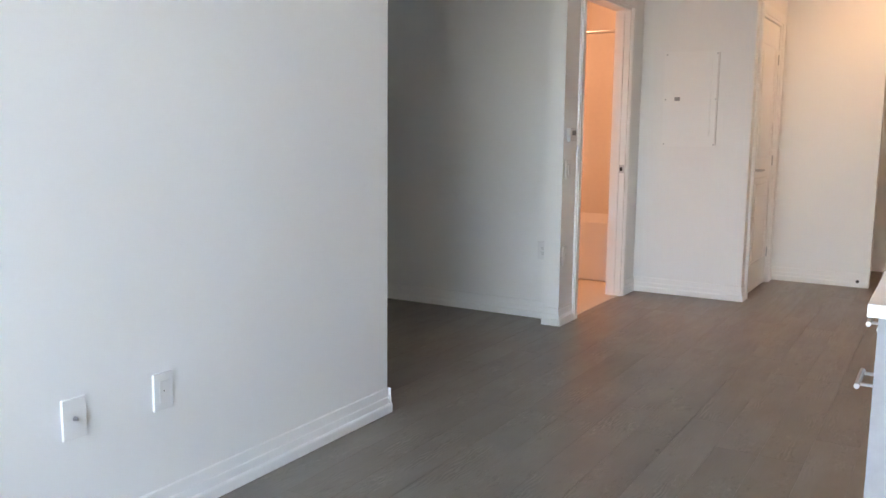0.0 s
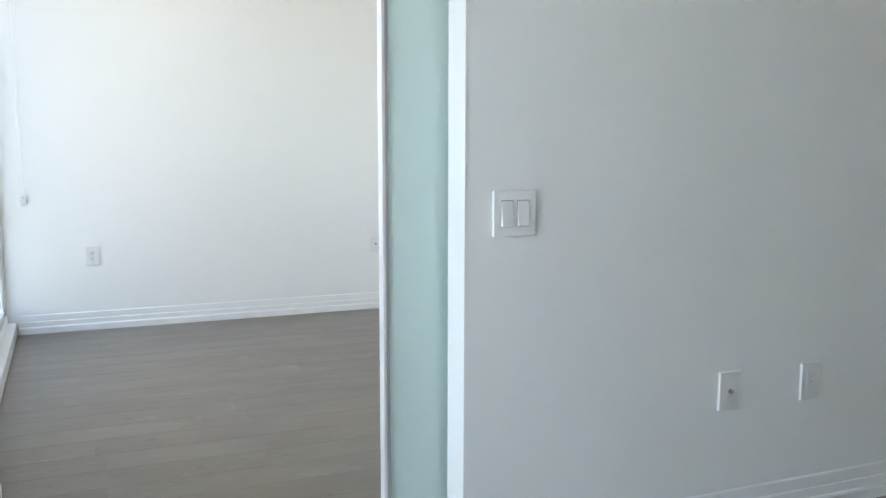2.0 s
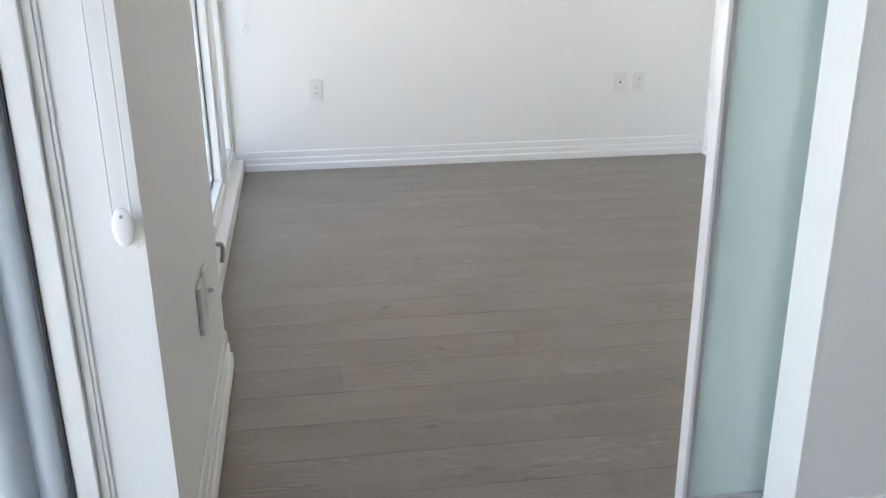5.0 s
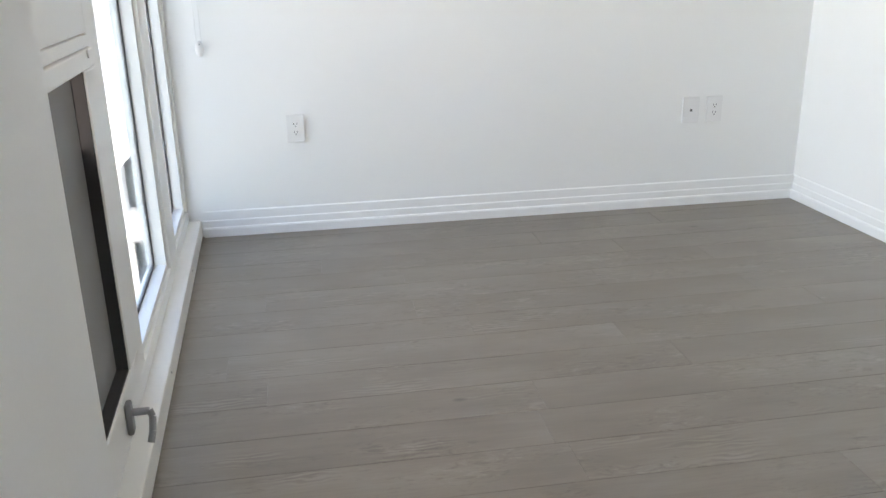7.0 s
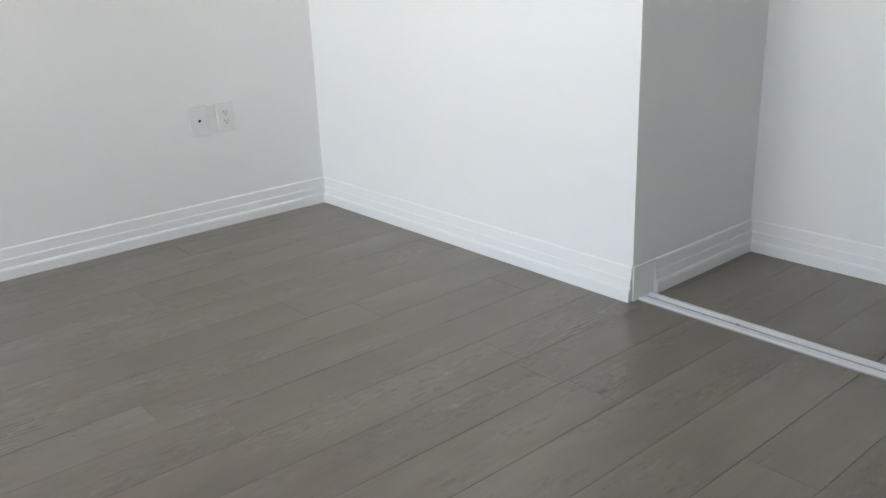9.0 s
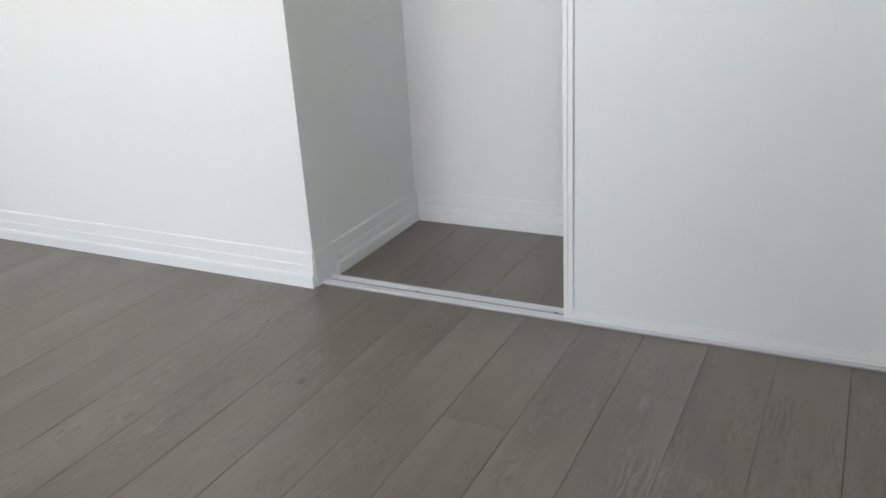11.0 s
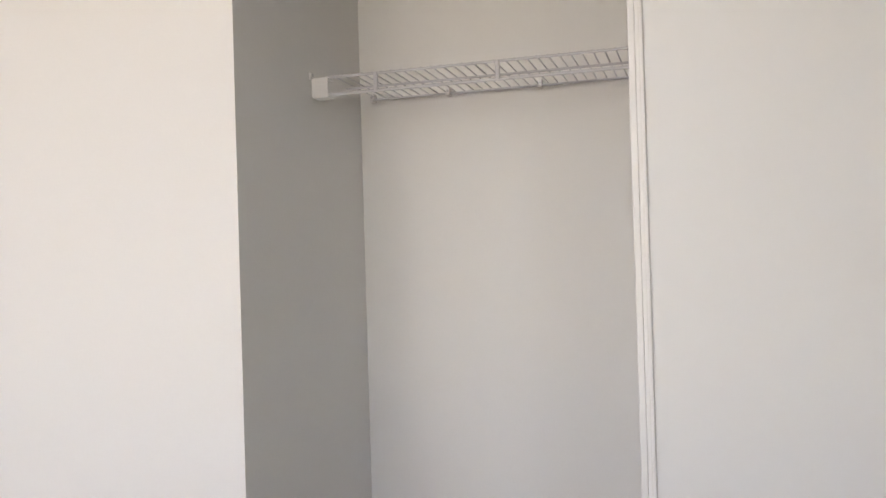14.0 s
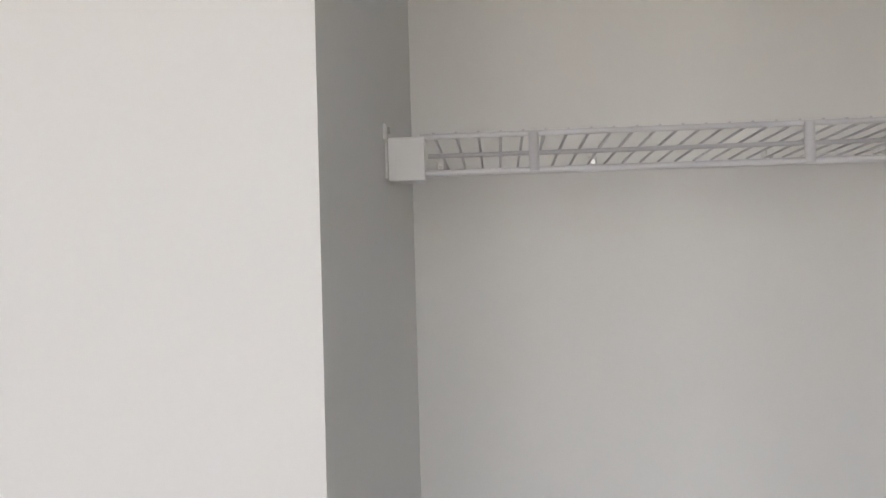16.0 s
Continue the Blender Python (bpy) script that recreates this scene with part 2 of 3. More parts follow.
def baseboard(x0, y0, x1, y1):
    """A stepped skirting with its shoe along a wall; the room lies to the right of the way from 0 to 1."""
    d = Vector((x1 - x0, y1 - y0))
    ob = structure("baseboard", prism(BASE, d.length), TRIM)
    ob.matrix_world = Matrix.Translation((x0, y0, 0.0005)) @ Matrix.Rotation(math.atan2(d.y, d.x), 4, "Z")
    return ob


# ---- setting ----
H = 2.6
XR, YF, YC, XB = 2.88, 3.541, 1.834, 3.552
YJ = 0.163                                # jamb at the far end of the closet opening
SLANT = 2.18
WIN = pose(0.105, YF, 0, 0, 0, SLANT)      # window wall: local -y runs along it, +x points into the room

floor = structure("floor", box(-0.05, 9.6, -3.0, YF + 0.1, -0.2, -0.0035), JOINT)
structure("ceiling", box(-0.25, 9.6, -3.3, YF + 0.15, H, H + 0.2), CEIL)
structure("wall_partition", many([(1.486, 3.868, 0, 0.108, 0, H), (0.3, 1.486, 0.0, 0.108, 2.36, H)]), WALL)
structure("wall_north", box(-0.15, 4.2, YF, YF + 0.15, 0, H), WALL)
structure("wall_bedroom_east", box(XR, XR + 0.105, YC, YF, 0, H), WALL)
structure("wall_closet_header", box(XR, XR + 0.105, YJ, YC, 2.10, H), WALL)
structure("wall_closet_jamb", box(XR, XR + 0.105, 0.108, YJ, 0, H), WALL)
structure("wall_closet_side", box(XR + 0.105, XB, YC, YC + 0.1, 0, H), WALL)
structure("wall_closet_back", box(XB, XB + 0.1, 0.108, YF, 0, H), WALL)
structure("closet_ceiling", box(XR + 0.105, XB, YJ, YC, 2.40, 2.46), CEIL)
structure("wall_closet_south", box(XR + 0.105, XB, 0.108, YJ, 0, H), WALL)
stub = structure("wall_stub", box(-0.16, 0.057, -3.541, -2.502, 0, H), WALL)
stub.matrix_world = WIN
structure("wall_bath_front", many([(5.815, 6.10, 0.03, 0.14, 0, H), (6.99, 7.28, 0.03, 0.14, 0, H), (6.10, 6.99, 0.03, 0.14, 2.13, H)]), WALL)
structure("wall_den_east", box(5.965, 6.07, 0.14, 2.5, 0, H), WALL)
structure("wall_den_north", box(3.631, 6.07, 2.5, 2.62, 0, H), WALL)
structure("wall_panel", box(7.28, 7.385, -0.785, 0.03, 0, H), WALL)
structure("wall_hall", many([(7.385, 7.45, -0.785, -0.68, 0, H), (8.26, 8.43, -0.785, -0.68, 0, H), (7.45, 8.26, -0.785, -0.68, 2.11, H)]), WALL)
structure("wall_hall_east", box(8.43, 8.54, -1.54, -0.68, 0, H), WALL)
structure("wall_entry", box(9.4, 9.55, -3.0, -0.68, 0, H), WALL)
structure("wall_entry_side", box(8.54, 9.4, -0.8, -0.68, 0, H), WALL)
structure("wall_south", box(0.1, 9.4, -3.0, -2.62, 0, H), WALL)
structure("wall_bath_north", box(6.07, 8.3, 1.9, 2.0, 0, H), TILE)
structure("wall_bath_east", box(8.2, 8.3, -0.68, 1.9, 0, H), TILE)
structure("wall_hall_closet_back", box(7.385, 8.2, 0.03, 0.14, 0, H), WALL)
structure("bathroom_floor", box(6.07, 8.2, 0.05, 1.9, -0.003, 0.004), TILE)

# skirting, the room always to the right of the way
baseboard(0.115, YF, XR - 0.0, YF)
baseboard(XR, YF - 0.016, XR, YC)
baseboard(XR + 0.108, YC, XB, YC)
baseboard(XB, YC - 0.016, XB, YJ)
baseboard(1.486, 0.0, 3.868, 0.0)
baseboard(3.868, -0.016, 3.868, 0.108)
baseboard(0.297, 0.0, 0.2575, 1.04)
baseboard(XR, 0.108, 1.486, 0.108)
baseboard(XR, YJ, XR, 0.124)
baseboard(5.965, 2.5, 5.965, 0.14)
baseboard(5.815, 0.14, 5.815, 0.03)
baseboard(5.799, 0.03, 6.03, 0.03)
baseboard(7.06, 0.03, 7.28, 0.03)
baseboard(7.28, 0.014, 7.28, -0.785)
baseboard(7.264, -0.785, 7.38, -0.785)
baseboard(8.33, -0.785, 8.43, -0.785)
baseboard(8.43, -0.80, 8.43, -1.54)
structure("trim", box(1.480, 1.486, -0.002, 0.110, 0, 2.36, 0.001), TRIM)
# plain plinth at the closet corner
structure("trim", many([(XR + 0.002, XR + 0.106, YC - 0.004, YC, 0, 0.113)], 0.001), TRIM)


# ---- windows ----
def bedroom_window():
    w = thing("window_1", WIN, "white-framed floor-length bedroom window with a low sash", "window")
    tagged(w, kind="structure")
    # curb and outer frame, along local -y
    part("window_sill", many([(-0.16, 0, -2.52, 0.0, 0, 0.074)], 0.004), PVC, w)
    f = many([(-0.13, -0.05, -2.52, 0, 0.074, 0.125), (-0.13, -0.05, -2.52, 0, 2.45, 2.6),
              (-0.13, -0.05, -0.036, 0, 0.125, 2.45), (-0.13, -0.05, -0.75, -0.555, 0.125, 2.45),
              (-0.13, -0.05, -1.63, -1.50, 0.125, 2.45), (-0.13, -0.05, -2.52, -2.44, 0.125, 2.45),
              (-0.13, -0.05, -2.44, -1.63, 0.985, 1.07)], 0.003)
    part("window_frame", f, PVC, w)
    # sloping glazing beads set back from the frame face
    for a, b in ((-0.555, -0.036), (-1.50, -0.75)):
        part("glazing_bead", many([(-0.118, -0.062, a, b, 0.125, 0.148), (-0.118, -0.062, a, a + 0.022, 0.148, 2.45),
                                   (-0.118, -0.062, b - 0.022, b, 0.148, 2.45)], 0.002), PVC, w)
        part("gasket", many([(-0.108, -0.101, a + 0.022, b - 0.022, 0.148, 0.155), (-0.108, -0.101, a + 0.022, a + 0.029, 0.155, 2.44),
                             (-0.108, -0.101, b - 0.029, b - 0.022, 0.155, 2.44)]), RUBBER, w)
        p = part("pane", box(-0.107, -0.102, a + 0.02, b - 0.02, 0.146, 2.45), GLASS, w)
        p.visible_shadow = False
    p = part("pane", box(-0.107, -0.102, -2.44, -1.63, 1.07, 2.45), GLASS, w)
    p.visible_shadow = False
    sash = part("sash", many([(-0.115, -0.040, -2.44, -1.63, 0.112, 0.225), (-0.115, -0.040, -2.44, -1.63, 0.915, 0.955),
                              (-0.115, -0.040, -1.75, -1.63, 0.225, 0.915), (-0.115, -0.040, -2.44, -2.33, 0.225, 0.915)], 0.004), PVC, w)
    part("screen_rail", many([(-0.10, -0.046, -2.44, -1.645, 0.957, 0.983)], 0.002), PVC, sash)
    lb = bmesh.new()
    disc(lb, (-0.042, -1.70, 0.945), (1, 0, 0), 0.009, 0.012)
    part("latch", lb, PLASTIC, sash)
    part("gasket", many([(-0.09, -0.045, -2.33, -1.75, 0.225, 0.231), (-0.09, -0.045, -1.756, -1.75, 0.231, 0.915)]), RUBBER, sash)
    part("screen", box(-0.072, -0.071, -2.33, -1.75, 0.226, 0.915), SCREEN, sash)
    p = part("pane", box(-0.100, -0.096, -2.33, -1.75, 0.226, 0.915), GLASS, sash)
    p.visible_shadow = False
    # lever handle, folded down
    hb = bmesh.new()
    add_box(hb, -0.040, -0.026, -1.895, -1.862, 0.132, 0.208, 0.005)
    handle = part("handle", hb, GREYMETAL, sash, "grey metal lever handle")
    g = bmesh.new()
    rod(g, (-0.03, -1.878, 0.182), (0.010, -1.878, 0.182), 0.0085, 14)
    tube(g, [(0.010, -1.878, 0.184), (0.016, -1.884, 0.170), (0.015, -1.900, 0.143), (0.010, -1.912, 0.121)], 0.008, 10)
    part("grip", g, GREYMETAL, handle)
    sc = bmesh.new()
    for v, z in ((0.58, 0.05), (1.42, 0.05)):
        disc(sc, (0.001, -v, z), (1, 0, 0), 0.004, 0.004, 10)
    part("screw", sc, STEEL, w)
    return w


def living_window():
    w = thing("window_2", WIN, "white-framed glazed balcony door beside the stub wall", "window")
    tagged(w, kind="structure")
    part("window_frame", many([(-0.107, -0.070, -3.562, -3.541, 0.06, 2.5), (-0.070, -0.055, -3.550, -3.541, 0.06, 2.5),
                               (-0.055, -0.048, -3.546, -3.541, 0.06, 2.5), (-0.15, -0.06, -5.5, -3.541, 0, 0.06), (-0.15, -0.06, -5.5, -3.541, 2.5, 2.6),
                               (-0.14, -0.062, -5.5, -5.4, 0.06, 2.5)], 0.002), PVC, w)
    part("gasket", box(-0.1125, -0.107, -3.566, -3.541, 0.06, 2.5), RUBBER, w)
    sash = part("sash", many([(-0.14, -0.10, -5.4, -5.3, 0.06, 2.5), (-0.14, -0.10, -5.3, -3.568, 0.06, 0.12)], 0.003), PVC, w)
    p = part("pane", box(-0.119, -0.113, -5.3, -3.545, 0.12, 2.5), GLASS, sash)
    p.visible_shadow = False
    return w


bedroom_window()
living_window()
# out-of-view wall, lengthened over the window run to hold back living room daylight
structure("wall_unseen_light_block", box(-0.3, 0.205, -3.0, -1.925, 0, H), WALL)


# ---- sliding glass door of the bedroom ----
def glass_door():
    d = thing("sliding_door", pose(0, 0, 0), "frosted pale green glass sliding door with white aluminium frame", "door")
    x0, x1, ya, yb = 1.305, 2.482, 0.128, 0.165
    part("pane", box(x0 + 0.012, x1 - 0.02, ya + 0.012, ya + 0.022, 0.045, 2.31), FROST, d)
    st = part("stile", box(x0, x0 + 0.009, ya, yb, 0.012, 2.34, 0.002), WHITEALU, d)
    part("thin_strip", box(x0 + 0.009, x0 + 0.019, ya + 0.004, yb - 0.005, 0.046, 2.30, 0.001), MAUVE, st, "mauve-grey glazing seal")
    st = part("stile", box(x1 - 0.016, x1, ya, yb, 0.012, 2.34, 0.002), ALU, d)
    part("gasket", box(x1 - 0.020, x1 - 0.016, ya + 0.005, yb - 0.005, 0.046, 2.30), RUBBER, st)
    part("bead", box(x1 - 0.034, x1 - 0.020, ya + 0.003, yb - 0.004, 0.046, 2.30, 0.002), ALU, st)
    for z0, z1 in ((0.012, 0.046), (2.30, 2.34)):
        part("rail", box(x0 + 0.009, x1 - 0.016, ya + 0.002, yb - 0.004, z0, z1, 0.002), ALU, d)
    part("floor_guide", many([(x1 - 0.13, x1 - 0.01, ya + 0.014, ya + 0.022, 0.0, 0.011)], 0.001), ALU, d)
    return d


glass_door()
dt = thing("door_track", pose(0, 0, 0), "aluminium top track above the sliding glass door", "track")
part("rail", box(0.3, 2.6, 0.110, 0.195, 2.34, 2.40, 0.002), ALU, dt)


strip = thing("floor_strip", pose(2.642, 0.154, 0.0003, 0, 0, -1.5), "thin pale strip lying on the floor by the skirting", "strip")
part("strip", box(-0.078, 0.078, -0.0018, 0.0018, 0, 0.0025, 0.0006), TRIM, strip)


# ---- closet ----
def closet_door(x, y0, y1, label):
    d = thing("closet_door", pose(x, y0, 0.012), label, "sliding door", "closet sliding doors")
    w = y1 - y0
    part("panel", box(0.006, 0.014, 0.012, w - 0.018, 0.018, 2.04), PANELWHITE, d)
    part("stile", box(0, 0.024, 0, 0.012, 0, 2.055, 0.001), TRIM, d)
    part("stile", many([(0, 0.024, w - 0.012, w, 0, 2.055), (0.003, 0.021, w - 0.020, w - 0.012, 0, 2.055), (-0.001, 0.022, w - 0.026, w - 0.020, 0, 2.055)], 0.001), TRIM, d)
    # grey strip standing in for the shadow where the panel steps back from the stile
    part("thin_strip", box(0.003, 0.006, w - 0.028, w - 0.026, 0.03, 2.025), RECESS_SHADE, d, "grey line for the shade in the recess beside the stile")
    part("bottom_rail", many([(0.0, 0.022, 0.012, w - 0.026, 0, 0.010), (0.002, 0.02, 0.012, w - 0.026, 0.010, 0.030)], 0.001), TRIM, d)
    part("top_rail", box(0.001, 0.021, 0.012, w - 0.026, 2.025, 2.055, 0.001), TRIM, d)
    return d


closet_door(2.906, 0.168, 1.038, "white sliding closet door with slim ribbed frame, pushed open")
closet_door(2.9345, 0.168, 1.002, "second white sliding closet door stacked behind the first")


def closet_track():
    t = thing("closet_track", pose(0, 0, 0), "white double channel floor track of the closet", "track")
    y0, y1 = YJ + 0.002, YC - 0.008
    # channel grey is darkened to carry the shadow lines between the ribs
    ch = part("channel", box(2.903, 2.968, y0, y1, 0.0005, 0.0045), TRACK_SHADED, t)
    for x0, x1, z in ((2.903, 2.917, 0.0105), (2.9215, 2.9285, 0.0085), (2.9445, 2.9500, 0.0085), (2.9545, 2.968, 0.0105)):
        part("rib", box(x0, x1, y0, y1, 0.0045, z, 0.0008), TRACKWHITE, ch)
    for y in (1.507, 1.070, 0.63):
        s = bmesh.new()
        disc(s, (2.9365, y, 0.0060), (0, 0, 1), 0.0062, 0.004, 14)
        k = part("screw", s, GREYMETAL, t)
        part("slot", box(2.9330, 2.9400, y - 0.0012, y + 0.0012, 0.0076, 0.0084), DARK, k)
    return t


closet_track()
ht = thing("closet_track", pose(0, 0, 0), "white head track above the closet opening", "track")
part("channel", many([(2.898, 2.972, YJ + 0.002, YC - 0.005, 2.075, 2.10), (2.898, 2.902, YJ + 0.002, YC - 0.005, 2.05, 2.075)], 0.001), TRACKWHITE, ht)


def wire_shelf():
    s = thing("wire_shelf", pose(0, 0, 0), "white coated wire closet shelf with front lip", "shelf")
    y0, y1 = 0.195, 1.795
    xf, xb, zt, zb = 3.25, 3.540, 1.690, 1.648
    for name, a, b, r in (("front_rod", (xf, y0, zt), (xf, y1, zt), 0.0034), ("lip_rod", (xf, y0, zb), (xf, y1, zb), 0.0040),
                          ("back_rod", (xb - 0.004, y0, zt - 0.008), (xb - 0.004, y1, zt - 0.008), 0.003), ("middle_rod", (3.366, y0, zt - 0.007), (3.366, y1, zt - 0.007), 0.003)):
        bm = bmesh.new()
        rod(bm, a, b, r, 10)
        part(name, bm, WIRE, s)
    for k in range(6):
        y = 1.666 - 0.303 * k
        if y > y0:
            bm = bmesh.new()
            rod(bm, (xf - 0.002, y, zb - 0.001), (xf - 0.002, y, zt + 0.001), 0.0058, 14)
            post = part("lip_post", bm, WIRE, s)
            for f in post.data.polygons:
                f.use_smooth = len(f.vertices) == 4
    wires = bmesh.new()
    rod(wires, (xf - 0.002, 0, zt + 0.003), (xb - 0.003, 0, zt - 0.004), 0.0018, 6)
    w0 = part("cross_wire", wires, WIRE, s)
    w0.location.y = y1 - 0.016
    n = 1
    while y1 - 0.016 - n * 0.0254 > y0:
        o = new("cross_wire", w0.data)
        o.parent, o.location.y = s, y1 - 0.016 - n * 0.0254
        n += 1
    # plastic end bracket on the side wall
    br = part("end_bracket", many([(xf - 0.012, xf - 0.009, 1.789, YC - 0.004, 1.640, 1.689), (xf - 0.009, xf + 0.028, 1.789, YC - 0.003, 1.640, 1.643), (xf - 0.009, xf + 0.028, 1.789, YC - 0.003, 1.686, 1.689),
                                   (xf - 0.009, xf + 0.028, YC - 0.003, YC, 1.643, 1.686), (xf - 0.022, xf - 0.004, YC - 0.004, YC, 1.686, 1.704)], 0.0008), PLASTIC, s, "white plastic end bracket")
    sc = bmesh.new()
    disc(sc, (xf - 0.013, YC - 0.005, 1.697), (0, 1, 0), 0.004, 0.003, 12)
    part("screw", sc, STEEL, br)
    for y in (1.79, 1.569, 1.317, 1.07, 0.82, 0.57, 0.32):
        c = bmesh.new()
        add_box(c, xb - 0.012, XB, y - 0.006, y + 0.006, zt - 0.015, zt + 0.008, 0.002)
        add_box(c, xb - 0.016, xb - 0.008, y - 0.005, y + 0.005, zt - 0.015, zt - 0.010, 0.001)
        cl = part("wall_clip", c, PLASTIC, s)
        sc = bmesh.new()
        disc(sc, (xb - 0.0132, y, zt - 0.003), (1, 0, 0), 0.0032, 0.003, 12)
        part("screw", sc, STEEL, cl)
    return s


wire_shelf()


OUT = pose(0, -0.0025, 0)


# ---- wall plates; each built in the plane y = 0, its face towards -y ----
def plate_body(p, w, h):
    part("plate", box(-w / 2, w / 2, -0.007, 0.0025, -h / 2, h / 2, 0.0016), PLASTIC, p)


def screw_at(p, x, z, r=0.0028):
    s = bmesh.new()
    disc(s, (x, -0.0072, z), (0, 1, 0), r, 0.001, 10)
    part("screw", s, PLASTIC, p)


def duplex_outlet(m, label, group="wall outlets"):
    p = thing("wall_outlet", m @ OUT, label, "outlet", group)
    plate_body(p, 0.074, 0.117)
    f = part("receptacle", box(-0.0175, 0.0175, -0.0085, -0.006, -0.034, 0.034, 0.001), PLASTIC, p)
    for z in (0.017, -0.017):
        part("slot", many([(-0.0082, -0.0060, -0.0092, -0.0080, z - 0.001, z + 0.008), (0.0055, 0.0077, -0.0092, -0.0080, z, z + 0.007)]), DARK, f)
        s = bmesh.new()
        disc(s, (0, -0.0086, z - 0.007), (0, 1, 0), 0.0026, 0.001, 10)
        part("ground_hole", s, DARK, f)
    for z in (0.048, -0.048):
        screw_at(p, 0, z)
    return p


def jack_plate(m, label, coax=True, w=0.074):
    p = thing("jack_plate", m @ OUT, label, "wall plate", "wall plates")
    plate_body(p, w, 0.117)
    if coax:
        s = bmesh.new()
        disc(s, (0, -0.0085, 0), (0, 1, 0), 0.0075, 0.004, 6)
        rod(s, (0, -0.008, 0), (0, -0.020, 0), 0.0047, 12)
        part("connector", s, STEEL, p, "threaded steel coaxial connector")
    else:
        part("socket", box(-0.005, 0.005, -0.0078, -0.0065, -0.005, 0.005), DARK, p)
    for z in (0.042, -0.042):
        screw_at(p, 0, z)
    return p


def blank_plate(m, label):
    p = thing("blank_plate", m @ OUT, label, "wall plate", "wall plates")
    plate_body(p, 0.074, 0.117)
    part("insert", box(-0.0165, 0.0165, -0.0082, -0.006, -0.0335, 0.0335, 0.0008), PLASTIC, p)
    s = bmesh.new()
    disc(s, (0, -0.0085, 0.002), (0, 1, 0), 0.0016, 0.001, 8)
    part("pinhole", s, DARK, p)
    return p


def rocker_switch(m, label, gangs=2):
    p = thing("light_switch", m @ OUT, label, "light switch")
    w = 0.074 + 0.046 * (gangs - 1)
    plate_body(p, w, 0.117)
    for k in range(gangs):
        x = (k - (gangs - 1) / 2) * 0.046
        part("bezel", many([(x - 0.0172, x + 0.0172, -0.0073, -0.006, -0.0345, 0.0345)]), DARK, p)
        bm = bmesh.new()
        add_box(bm, x - 0.0160, x + 0.0160, -0.012, -0.006, -0.033, 0.033, 0.001)
        for v in bm.verts:
            if v.co.y < -0.009:
                v.co.y += 0.0035 * (v.co.z / 0.033)
        part("rocker", bm, PLASTIC, p)
        for z in (0.048, -0.048):
            screw_at(p, x, z)
    return p


rocker_switch(pose(1.618, 0, 0.978), "white double rocker light switch on a white wall")
jack_plate(pose(2.335, 0, 0.427), "white plate with a steel coaxial connector on a white wall")
blank_plate(pose(2.6455, 0, 0.423), "white blank wall plate on a white wall")
duplex_outlet(pose(0.538, YF, 0.455), "white duplex wall outlet above the stepped skirting")
jack_plate(pose(2.324, YF, 0.448), "white square data plate beside an outlet", False, 0.079)
duplex_outlet(pose(2.438, YF, 0.449), "white duplex wall outlet beside a data plate")
duplex_outlet(pose(5.965, 0.211, 0.452, 0, 0, -90), "white duplex wall outlet on a shaded wall")
blank_plate(pose(0.278, 0.545, 0.395, 0, 0, 92.2), "white wall plate on the side of the stub wall")
jack_plate(pose(0.2745, 0.650, 0.395, 0, 5, 92.2), "loose tilted white plate with a coaxial connector")
rocker_switch(pose(5.89, 0.03, 0.99), "white single rocker light switch by the bathroom door", 1)
blank_plate(pose(5.88, 0.03, 0.446), "white blank wall plate below the thermostat")


def thermostat():
    p = thing("thermostat", pose(5.915, 0.03, 1.205), "white wall thermostat with a small grey display", "thermostat")
    part("body", box(-0.055, 0.055, -0.028, 0, -0.042, 0.042, 0.005), PLASTIC, p)
    part("display", box(-0.03, 0.03, -0.0295, -0.027, -0.002, 0.028, 0.001), GREYMETAL, p)
    for x in (-0.02, 0.02):
        part("button", box(x - 0.008, x + 0.008, -0.030, -0.027, -0.03, -0.018, 0.001), PLASTIC, p)
    return p


thermostat()


# ---- blind chains ----
def blind_chain(m, length, gap, label):
    c = thing("blind_chain", m, label, "blind cord", "blind cords")
    for s in (-1, 1):
        bm = bmesh.new()
        rod(bm, (s * gap / 2, 0, 0.018), (s * gap / 2 * 1.15, 0, length), 0.0015, 8)
        part("cord", bm, CORD, c)
    b = bmesh.new()
    bmesh.ops.create_uvsphere(b, u_segments=20, v_segments=14, radius=1, matrix=Matrix.Diagonal((0.0172, 0.006, 0.032, 1)))
    w = part("weight", b, PLASTIC, c, "oval white plastic cord weight")
    tail = bmesh.new()
    tube(tail, [(gap / 2, 0, 0.018), (0.0195, 0.003, 0.004), (0.0215, 0.004, -0.012), (0.0205, 0.004, -0.026), (0.0165, 0.004, -0.036)], 0.0009, 8)
    part("cord_tail", tail, CORD, c)
    e = bmesh.new()
    disc(e, (0, -0.0062, 0.019), (0, 1, 0), 0.003, 0.001, 10)
    part("hole", e, GREYMETAL, w)
    return c


blind_chain(pose(0.270, -0.012, 0.763), 1.75, 0.028, "thin white blind cord loop with oval weight")
blind_chain(pose(0.180, 3.515, 0.80, 0, 0, 12), 1.7, 0.020, "thin white blind cord loop by the bedroom window")


